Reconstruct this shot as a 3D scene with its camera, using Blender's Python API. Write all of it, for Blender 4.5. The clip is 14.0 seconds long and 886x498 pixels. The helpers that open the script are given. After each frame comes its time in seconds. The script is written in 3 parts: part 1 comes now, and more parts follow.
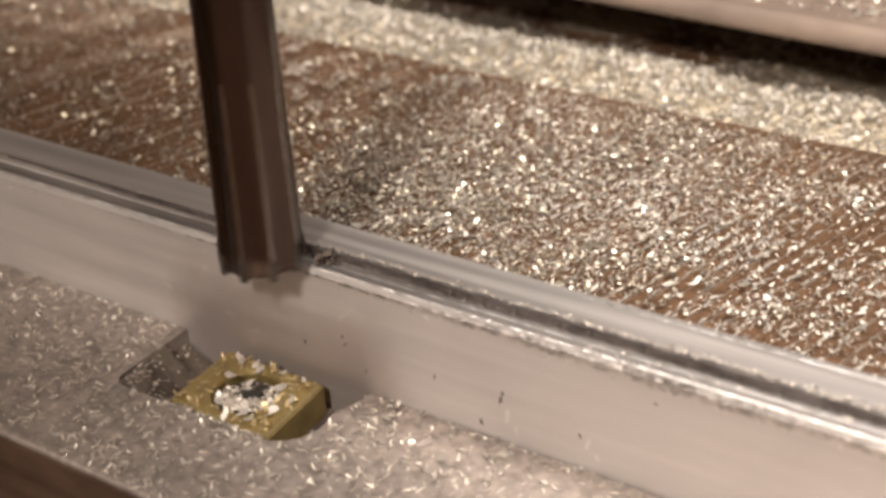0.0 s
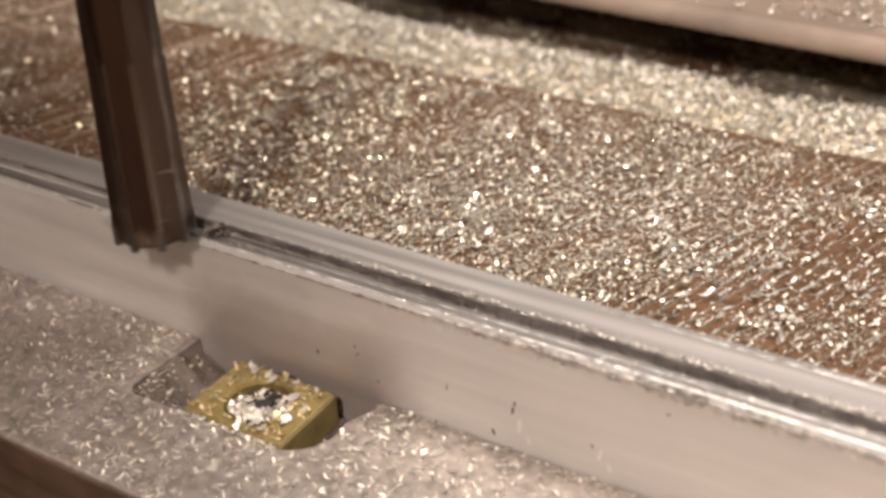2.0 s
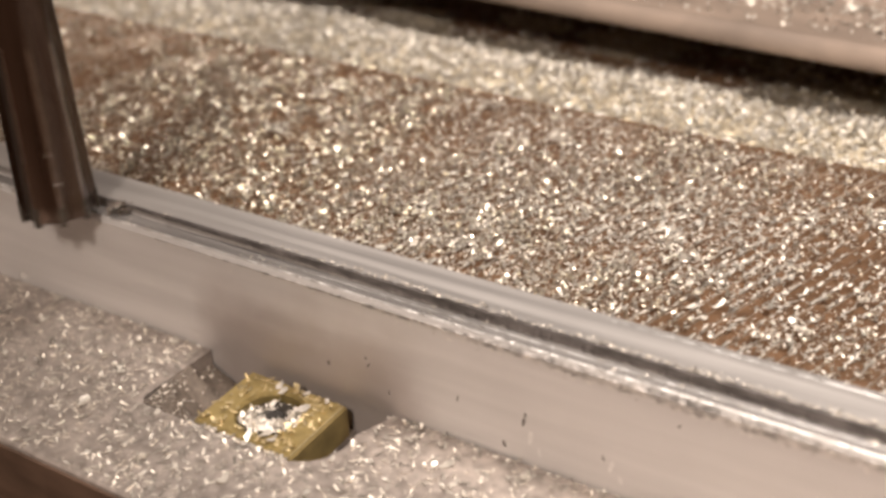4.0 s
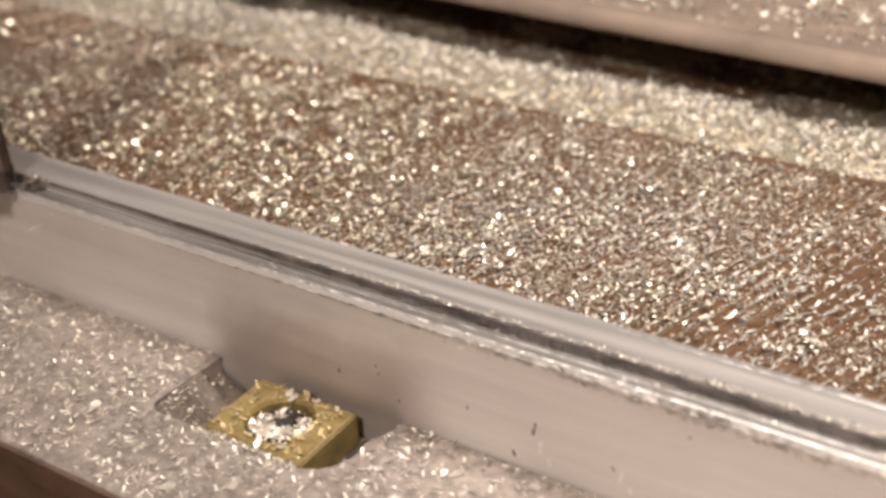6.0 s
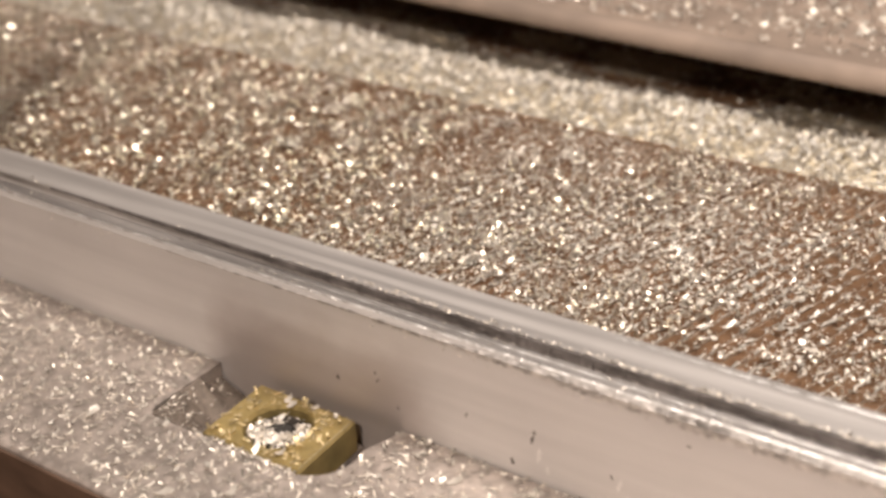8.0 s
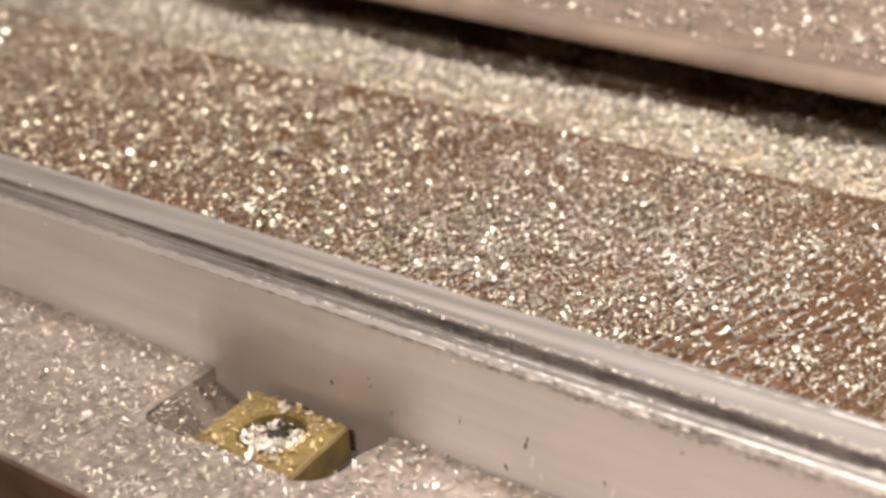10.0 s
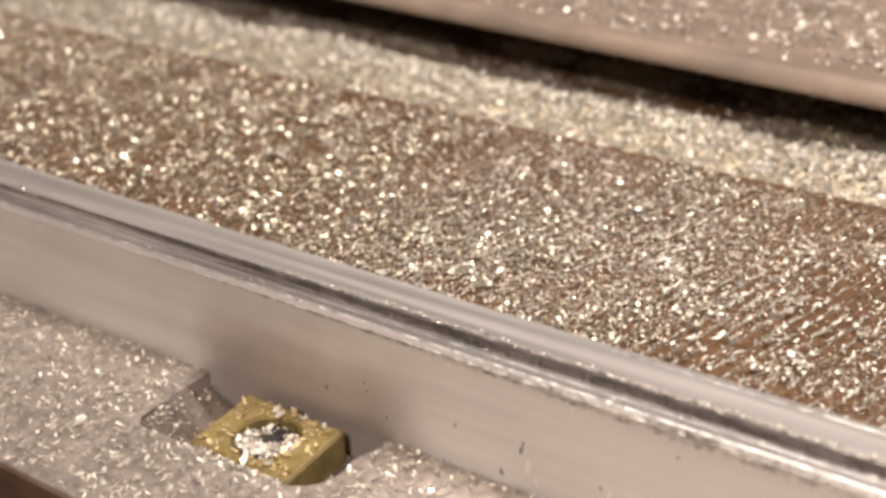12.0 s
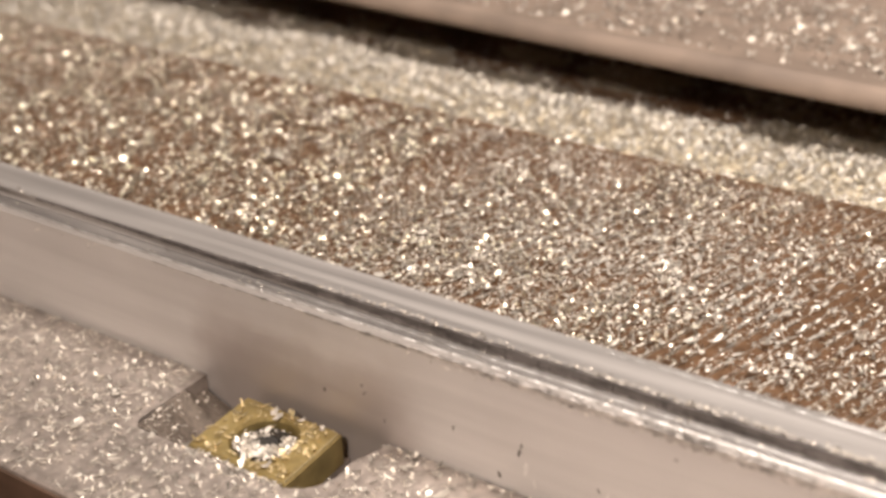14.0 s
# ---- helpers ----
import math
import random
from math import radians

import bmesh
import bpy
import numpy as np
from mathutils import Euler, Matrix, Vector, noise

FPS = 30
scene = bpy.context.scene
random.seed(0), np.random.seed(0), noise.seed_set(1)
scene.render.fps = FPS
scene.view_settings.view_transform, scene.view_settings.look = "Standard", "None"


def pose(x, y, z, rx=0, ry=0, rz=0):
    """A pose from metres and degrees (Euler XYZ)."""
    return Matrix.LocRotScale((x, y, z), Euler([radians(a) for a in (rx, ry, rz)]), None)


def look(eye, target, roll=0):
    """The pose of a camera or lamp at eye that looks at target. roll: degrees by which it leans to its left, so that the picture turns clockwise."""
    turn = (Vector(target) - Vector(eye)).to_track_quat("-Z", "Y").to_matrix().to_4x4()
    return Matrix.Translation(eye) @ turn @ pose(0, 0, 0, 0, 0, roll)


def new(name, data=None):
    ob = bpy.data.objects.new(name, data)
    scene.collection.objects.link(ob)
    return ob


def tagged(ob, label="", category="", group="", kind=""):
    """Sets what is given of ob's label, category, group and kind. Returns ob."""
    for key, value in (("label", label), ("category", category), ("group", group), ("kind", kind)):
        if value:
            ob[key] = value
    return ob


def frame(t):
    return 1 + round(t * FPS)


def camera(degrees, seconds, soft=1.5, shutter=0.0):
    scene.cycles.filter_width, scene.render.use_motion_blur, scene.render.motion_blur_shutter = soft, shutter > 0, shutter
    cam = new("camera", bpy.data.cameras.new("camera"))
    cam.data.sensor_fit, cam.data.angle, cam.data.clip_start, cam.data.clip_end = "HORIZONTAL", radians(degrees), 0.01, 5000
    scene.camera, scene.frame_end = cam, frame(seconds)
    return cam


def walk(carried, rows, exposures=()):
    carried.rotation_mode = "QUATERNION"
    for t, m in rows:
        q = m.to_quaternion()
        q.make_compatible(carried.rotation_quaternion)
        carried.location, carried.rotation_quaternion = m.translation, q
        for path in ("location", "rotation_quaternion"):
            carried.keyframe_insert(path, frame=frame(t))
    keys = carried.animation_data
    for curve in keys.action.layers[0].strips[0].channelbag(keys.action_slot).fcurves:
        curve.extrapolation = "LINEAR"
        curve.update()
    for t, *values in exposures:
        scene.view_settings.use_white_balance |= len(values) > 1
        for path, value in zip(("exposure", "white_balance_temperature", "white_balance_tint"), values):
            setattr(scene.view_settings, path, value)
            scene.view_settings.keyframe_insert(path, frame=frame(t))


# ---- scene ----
cam = camera(40.59, 14.0, soft=3.3, shutter=0.12)
cam.data.dof.use_dof = True
cam.data.dof.focus_distance = 0.184
cam.data.dof.aperture_fstop = 17.0
PATH = [
    (0, (0.09940, -0.11359, 0.09192), (-0.34565, 0.61793, -0.42463), -1.74),
    (0.5, (0.09930, -0.11376, 0.09202), (-0.34729, 0.61752, -0.42352), -1.67),
    (1, (0.09976, -0.11363, 0.09194), (-0.35195, 0.61615, -0.42127), -1.86),
    (1.5, (0.09956, -0.11370, 0.09195), (-0.35378, 0.61610, -0.41979), -1.89),
    (2, (0.09961, -0.11380, 0.09205), (-0.35692, 0.61605, -0.41676), -1.98),
    (2.5, (0.09957, -0.11367, 0.09194), (-0.35966, 0.61621, -0.41441), -2.12),
    (3, (0.09993, -0.11368, 0.09167), (-0.36262, 0.61636, -0.41141), -2.21),
    (5.5, (0.09983, -0.11409, 0.09182), (-0.37508, 0.61467, -0.40152), -2.13),
    (6, (0.09984, -0.11405, 0.09166), (-0.37746, 0.61457, -0.39955), -2.05),
    (6.5, (0.09974, -0.11408, 0.09178), (-0.37882, 0.61426, -0.39863), -1.99),
    (7, (0.09972, -0.11422, 0.09183), (-0.37884, 0.61552, -0.39651), -1.82),
    (7.5, (0.09941, -0.11432, 0.09178), (-0.37703, 0.61730, -0.39580), -1.56),
    (8, (0.09963, -0.11432, 0.09183), (-0.37743, 0.61775, -0.39447), -1.57),
    (10.5, (0.09973, -0.11433, 0.09170), (-0.37388, 0.62356, -0.38915), -1.17),
    (11, (0.09967, -0.11429, 0.09172), (-0.37281, 0.62475, -0.38847), -1.13),
    (11.5, (0.09946, -0.11428, 0.09167), (-0.37202, 0.62614, -0.38738), -1.05),
    (12, (0.09937, -0.11437, 0.09163), (-0.37137, 0.62689, -0.38685), -1.01),
    (12.5, (0.09943, -0.11441, 0.09155), (-0.37142, 0.62707, -0.38647), -0.99),
    (13, (0.09937, -0.11446, 0.09177), (-0.37076, 0.62739, -0.38640), -0.97),
    (13.5, (0.09946, -0.11438, 0.09181), (-0.37062, 0.62799, -0.38559), -0.98),
    (14, (0.09945, -0.11432, 0.09151), (-0.37107, 0.62854, -0.38469), -0.93),
]
walk(cam, [(t, look(eye, target, roll)) for t, eye, target, roll in PATH])

# ---- light: the lamp over the machine table, dim warm room ----
world = bpy.data.worlds.new("room")
scene.world = world
world.use_nodes = True
world.node_tree.nodes["Background"].inputs["Color"].default_value = (0.9, 0.75, 0.6, 1)
world.node_tree.nodes["Background"].inputs["Strength"].default_value = 0.045
scene.view_settings.exposure = -0.12


def area_lamp(name, eye, target, size, watts, color):
    data = bpy.data.lights.new(name, "AREA")
    data.shape, data.size, data.energy, data.color = "DISK", size, watts, color
    ob = new(name, data)
    ob.matrix_world = look(eye, target)
    return ob


LAMP_EYE = (0.10, -0.42, 0.43)
area_lamp("work_lamp_light", LAMP_EYE, (0.0, 0.03, 0.0), 0.09, 4.0, (1.0, 0.85, 0.73))
CEILING_EYE = (0.29, 0.14, 0.80)
area_lamp("ceiling_lamp_light", CEILING_EYE, (0.0, 0.03, 0.0), 0.26, 11.8, (1.0, 0.88, 0.785))

# ---- materials ----


def material(name, base, metal=0.0, rough=0.5, spread=0.25, scale=400.0, stretch=(1, 1, 1), bump=0.1,
             stain=0.3, stain_scale=40.0, stain_color=None, islands=0.0, rough_spread=0.15):
    """A surface with grain at one scale, stains at another and fine relief."""
    m = bpy.data.materials.new(name)
    m.use_nodes = True
    nt = m.node_tree
    b = nt.nodes["Principled BSDF"]
    n = nt.nodes.new
    link = nt.links.new
    coord = n("ShaderNodeTexCoord")
    mapping = n("ShaderNodeMapping")
    mapping.inputs["Scale"].default_value = stretch
    link(coord.outputs["Object"], mapping.inputs["Vector"])
    grain = n("ShaderNodeTexNoise")
    grain.inputs["Scale"].default_value = scale
    grain.inputs["Detail"].default_value = 6
    link(mapping.outputs["Vector"], grain.inputs["Vector"])
    blot = n("ShaderNodeTexNoise")
    blot.inputs["Scale"].default_value = stain_scale
    blot.inputs["Detail"].default_value = 5
    link(coord.outputs["Object"], blot.inputs["Vector"])
    ramp = n("ShaderNodeValToRGB")
    dark = [c * (1 - spread) for c in base]
    light = [min(1, c * (1 + spread)) for c in base]
    ramp.color_ramp.elements[0].position, ramp.color_ramp.elements[1].position = 0.3, 0.7
    ramp.color_ramp.elements[0].color = (*dark, 1)
    ramp.color_ramp.elements[1].color = (*light, 1)
    link(grain.outputs["Fac"], ramp.inputs["Fac"])
    mix = n("ShaderNodeMix")
    mix.data_type = "RGBA"
    sr = n("ShaderNodeMapRange")
    sr.inputs["From Min"].default_value, sr.inputs["From Max"].default_value = 0.45, 0.75
    sr.inputs["To Max"].default_value = stain
    link(blot.outputs["Fac"], sr.inputs["Value"])
    link(sr.outputs["Result"], mix.inputs["Factor"])
    link(ramp.outputs["Color"], mix.inputs["A"])
    mix.inputs["B"].default_value = (*(stain_color or [c * 0.45 for c in base]), 1)
    last = mix.outputs["Result"]
    if islands:
        geo = n("ShaderNodeNewGeometry")
        hue = n("ShaderNodeHueSaturation")
        vr = n("ShaderNodeMapRange")
        vr.inputs["To Min"].default_value, vr.inputs["To Max"].default_value = 1 - islands, 1 + 0.3 * islands
        link(geo.outputs["Random Per Island"], vr.inputs["Value"])
        link(vr.outputs["Result"], hue.inputs["Value"])
        link(last, hue.inputs["Color"])
        last = hue.outputs["Color"]
    link(last, b.inputs["Base Color"])
    rr = n("ShaderNodeMapRange")
    rr.inputs["To Min"].default_value, rr.inputs["To Max"].default_value = rough - rough_spread, rough + rough_spread
    link(grain.outputs["Fac"], rr.inputs["Value"])
    link(rr.outputs["Result"], b.inputs["Roughness"])
    b.inputs["Metallic"].default_value = metal
    bp = n("ShaderNodeBump")
    bp.inputs["Strength"].default_value = bump
    bp.inputs["Distance"].default_value = 0.0003
    link(grain.outputs["Fac"], bp.inputs["Height"])
    link(bp.outputs["Normal"], b.inputs["Normal"])
    return m


MAT = {
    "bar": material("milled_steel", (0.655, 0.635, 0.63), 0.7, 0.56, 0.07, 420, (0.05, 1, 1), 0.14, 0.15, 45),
    "bar_top": material("streaked_milled_top", (0.57, 0.55, 0.54), 0.85, 0.54, 0.16, 500, (0.025, 1, 1), 0.25, 0.2, 40),
    "burr": material("bright_burr", (0.80, 0.77, 0.75), 1.0, 0.46, 0.35, 900, (0.5, 1, 1), 0.6, 0.1, 60),
    "plate": material("worn_steel_plate", (0.475, 0.42, 0.385), 0.75, 0.5, 0.25, 500, (1, 1, 1), 0.3, 0.5, 90),
    "grooved": material("brown_tool_marked_plate", (0.165, 0.094, 0.052), 0.35, 0.5, 0.3, 420, (1, 1, 1), 0.35, 0.5, 50),
    "brass": material("brass", (0.455, 0.355, 0.155), 0.75, 0.46, 0.18, 500, (1, 1, 1), 0.25, 0.35, 120),
    "cut": material("freshly_cut_steel", (0.43, 0.41, 0.40), 1.0, 0.58, 0.3, 500, (0.06, 1, 1), 0.3, 0.3, 90, rough_spread=0.08),
    # ragged steel, dark because the riser's reflection is in the base colour
    "torn": material("torn_steel_dark_reflection", (0.17, 0.155, 0.15), 0.75, 0.55, 0.45, 900, (0.3, 1, 1), 0.7, 0.3, 250),
    "torn_soft": material("dull_cut_steel", (0.46, 0.43, 0.41), 0.85, 0.55, 0.35, 700, (0.05, 1, 1), 0.5, 0.3, 150),
    "fuzz": material("ragged_grey_burr", (0.50, 0.48, 0.47), 0.85, 0.5, 0.5, 1200, (0.6, 1, 1), 0.9, 0.5, 400),
    "smear": material("pale_smear", (0.74, 0.72, 0.71), 0.7, 0.5, 0.1, 900, stain=0.0),
    "ridge": material("worn_ridge", (0.44, 0.36, 0.29), 0.6, 0.45, 0.3, 600, (1, 1, 1), 0.3, 0.4, 120),
    "land": material("bright_ground_land", (0.82, 0.78, 0.74), 1.0, 0.25, 0.15, 600, (1, 1, 0.05), 0.1, 0.1, 60),
    "brass_chip": material("brass_tinted_chips", (0.72, 0.59, 0.34), 0.6, 0.45, 0.15, 900, islands=0.6, stain=0.0),
    "nick": material("dark_nick", (0.22, 0.20, 0.19), 0.8, 0.5, 0.3, 900),
    # swarf with a lowered base colour that also carries the pocket's shade
    "swarf_dark": material("darkened_packed_swarf", (0.145, 0.118, 0.098), 0.4, 0.7, 0.3, 1500, (1, 1, 1), 0.4, 0.5, 500),
    "swarf": material("packed_fine_swarf", (0.54, 0.475, 0.36), 0.8, 0.5, 0.45, 1500, (1, 1, 1), 1.0, 0.5, 500),
    "screw": material("dark_screw_steel", (0.12, 0.11, 0.10), 0.9, 0.4, 0.3, 500),
    "tool": material("dark_polished_tool_steel", (0.092, 0.066, 0.054), 1.0, 0.30, 0.2, 300, (1, 1, 0.05), 0.08, 0.3, 60),
    # near-black colour for the shade inside the screw's socket
    "socket": material("black_recess_shade", (0.02, 0.018, 0.016), 0.0, 0.7, 0.3, 500),
    # plate steel with the tray's reflection and the shade put into the colour
    "edge": material("steel_with_brown_shade", (0.085, 0.052, 0.036), 0.2, 0.55, 0.3, 300, (0.3, 1, 1), 0.3, 0.4, 60),
    "carbide": material("dark_carbide", (0.08, 0.07, 0.06), 0.6, 0.35, 0.2, 500),
    "chip": material("bright_metal_chips", (0.82, 0.785, 0.725), 1.0, 0.62, 0.1, 900, islands=0.5, stain=0.0),
    "chip_bright": material("fresh_bright_chips", (0.92, 0.86, 0.74), 1.0, 0.42, 0.1, 900, islands=0.6, stain=0.0),
    "chip_fine": material("dull_fine_chips", (0.84, 0.785, 0.71), 1.0, 0.6, 0.1, 900, islands=0.6, stain=0.0),
    "chip_white": material("pale_flake", (0.72, 0.68, 0.62), 0.65, 0.42, 0.1, 900, stain=0.0),
    "rail": material("rail_steel", (0.25, 0.195, 0.158), 0.15, 0.75, 0.22, 260, (0.15, 1, 1), 0.3, 0.55, 70),
    "floor": material("brown_coated_tray", (0.13, 0.078, 0.05), 0.2, 0.45, 0.25, 200, (1, 1, 1), 0.2, 0.5, 25),
    "wall": material("enclosure_paint", (0.27, 0.225, 0.19), 0.0, 0.6, 0.06, 60, (1, 1, 1), 0.05, 0.2, 6),
    "lamp": material("lamp_housing_paint", (0.10, 0.10, 0.10), 0.0, 0.5),
}



def pocket_reflection(mat, x0, x1, z_top, tint, amount):
    """Paints the brown reflection of pocket and clamp, with a wandering edge, into the colour of a face that stands
    along x.
    """
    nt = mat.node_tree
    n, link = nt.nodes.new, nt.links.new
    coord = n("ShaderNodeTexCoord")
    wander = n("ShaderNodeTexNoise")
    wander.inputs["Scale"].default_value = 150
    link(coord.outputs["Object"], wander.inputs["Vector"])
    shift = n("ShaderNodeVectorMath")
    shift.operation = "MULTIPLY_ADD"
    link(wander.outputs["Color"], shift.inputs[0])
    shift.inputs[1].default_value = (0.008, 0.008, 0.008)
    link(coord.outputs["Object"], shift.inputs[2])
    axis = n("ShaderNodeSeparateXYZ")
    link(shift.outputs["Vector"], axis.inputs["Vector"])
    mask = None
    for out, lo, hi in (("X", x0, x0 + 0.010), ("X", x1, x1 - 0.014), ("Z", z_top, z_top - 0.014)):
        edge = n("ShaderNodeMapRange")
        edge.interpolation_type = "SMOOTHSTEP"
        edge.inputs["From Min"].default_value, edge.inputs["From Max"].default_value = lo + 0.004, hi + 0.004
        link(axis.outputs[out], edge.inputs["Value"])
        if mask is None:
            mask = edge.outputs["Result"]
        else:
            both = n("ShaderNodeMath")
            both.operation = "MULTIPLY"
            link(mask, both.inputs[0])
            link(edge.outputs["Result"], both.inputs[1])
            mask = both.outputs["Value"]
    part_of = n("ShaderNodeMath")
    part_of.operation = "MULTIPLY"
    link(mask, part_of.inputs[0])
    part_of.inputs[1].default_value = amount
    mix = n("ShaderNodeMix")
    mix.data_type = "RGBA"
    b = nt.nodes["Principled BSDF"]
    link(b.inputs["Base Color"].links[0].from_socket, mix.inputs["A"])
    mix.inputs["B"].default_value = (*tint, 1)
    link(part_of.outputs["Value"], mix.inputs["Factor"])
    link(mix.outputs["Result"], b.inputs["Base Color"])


# dark reflection of the clamp pocket, put into the bar's colour
pocket_reflection(MAT["bar"], -0.026, 0.026, -0.001, (0.30, 0.235, 0.21), 0.55)

# ---- mesh helpers ----


def part(name, bm, mat, parent=None, label="", smooth=False):
    me = bpy.data.meshes.new(name)
    bmesh.ops.recalc_face_normals(bm, faces=bm.faces)
    bm.to_mesh(me)
    bm.free()
    me.materials.append(mat)
    if smooth:
        for p in me.polygons:
            p.use_smooth = True
    ob = new(name, me)
    if parent:
        ob.parent = parent
    if label:
        tagged(ob, label)
    return ob


def prism(outline, lo, hi, bm=None, axis="z"):
    """Extrudes a closed outline between lo and hi along an axis; the outline is in (x, y), or in (y, z) for axis x."""
    bm = bm or bmesh.new()
    put = (lambda a, b, c: (a, b, c)) if axis == "z" else (lambda a, b, c: (c, a, b))
    low = [bm.verts.new(put(a, b, lo)) for a, b in outline]
    top = [bm.verts.new(put(a, b, hi)) for a, b in outline]
    k = len(outline)
    for i in range(k):
        bm.faces.new((low[i], low[(i + 1) % k], top[(i + 1) % k], top[i]))
    bm.faces.new(low[::-1])
    bm.faces.new(top)
    return bm


def arc(cx, cy, r, a0, a1, n=8):
    return [(cx + r * math.cos(radians(a0 + (a1 - a0) * i / n)), cy + r * math.sin(radians(a0 + (a1 - a0) * i / n))) for i in range(n + 1)]


def bevel(bm, width, segments=2, angle=30):
    edges = [e for e in bm.edges if len(e.link_faces) == 2 and e.calc_face_angle(0) > radians(angle)]
    bmesh.ops.bevel(bm, geom=edges, offset=width, segments=segments, profile=0.5, affect="EDGES", clamp_overlap=True)
    return bm


def box(x0, x1, y0, y1, z0, z1):
    return prism([(x0, y0), (x1, y0), (x1, y1), (x0, y1)], z0, z1)


def revolve(profile, n=48):
    """A body round the z axis from (radius, z) pairs."""
    bm = bmesh.new()
    rings = [[bm.verts.new((r * math.cos(2 * math.pi * i / n), r * math.sin(2 * math.pi * i / n), z)) for i in range(n)] for r, z in profile]
    for a, b in zip(rings, rings[1:]):
        for i in range(n):
            bm.faces.new((a[i], a[(i + 1) % n], b[(i + 1) % n], b[i]))
    bm.faces.new(rings[0][::-1])
    bm.faces.new(rings[-1])
    return bm


# ---- heights and lines of the set-up ----
Z_FRONT = -0.0197   # top of the clamp plate
Z_BACK = -0.006     # top of the grooved plate
Z_CHANNEL = -0.015  # chip channel
Y_BAR = 0.0030      # front face of the bar
Y_BAR_BACK = 0.0139
X0, X1 = -0.42, 0.26
RAIL_Y, RAIL_SLOPE = 0.1238, -0.06


# ---- structure ----
def enclosure():
    tagged(part("floor", box(-0.75, 0.75, -0.75, 0.95, -0.06, -0.05), MAT["floor"]), "brown coated machine tray under the set-up", "floor", kind="structure")
    t = 0.01
    for name, b in (("wall_north", (-0.75, 0.75, 0.95, 0.95 + t, -0.06, 0.9)), ("wall_south", (-0.75, 0.75, -0.75 - t, -0.75, -0.06, 0.9)),
                    ("wall_east", (0.75, 0.75 + t, -0.75, 0.95, -0.06, 0.9)), ("wall_west", (-0.75 - t, -0.75, -0.75, 0.95, -0.06, 0.9))):
        tagged(part(name, box(*b), MAT["wall"]), "beige painted machine enclosure wall", "wall", kind="structure")
    tagged(part("ceiling", box(-0.77, 0.77, -0.77, 0.97, 0.9, 0.91), MAT["wall"]), "beige painted machine enclosure ceiling", "ceiling", kind="structure")


def clamp_plate():
    """The front plate with the pocket for the brass clamp."""
    root = tagged(new("fixture_plate"), "worn grey steel clamp plate strewn with fine chips beside the bar", "fixture plate")
    yb, yf = Y_BAR - 0.0002, -0.0304
    pocket = [(0.0153, yb)] + arc(0.0056, -0.0061, 0.0074, 17, -75, 10) + arc(-0.0195, -0.0111, 0.0024, 270, 195, 6) + [(-0.0211, yb)]
    outline = [(X0, yf), (X1, yf), (X1, yb)] + pocket + [(X0, yb)]
    bm = prism(outline, -0.0500, Z_FRONT)
    edges = [e for e in bm.edges if all(abs(v.co.z - Z_FRONT) < 1e-6 for v in e.verts) and abs(e.verts[0].co.y - yf) < 1e-6 and abs(e.verts[1].co.y - yf) < 1e-6]
    bmesh.ops.bevel(bm, geom=edges, offset=0.0009, segments=3, profile=0.5, affect="EDGES")
    part("plate_body", bm, MAT["plate"], root)
    part("pocket_floor", box(-0.0235, 0.0076, -0.0145, yb - 0.0001, -0.0400, Z_FRONT - 0.0056), MAT["plate"], root)
    part("relief_floor", box(0.0077, 0.0158, -0.0145, yb - 0.0001, -0.0400, Z_FRONT - 0.0120), MAT["plate"], root)
    # thin dark sheet that paints the shaded front face of the plate
    part("front_edge", box(X0, X1, yf - 0.0006, yf - 0.0001, -0.0499, Z_FRONT - 0.0008), MAT["edge"], root, "plate edge with tray reflection and shade painted brown")
    return root


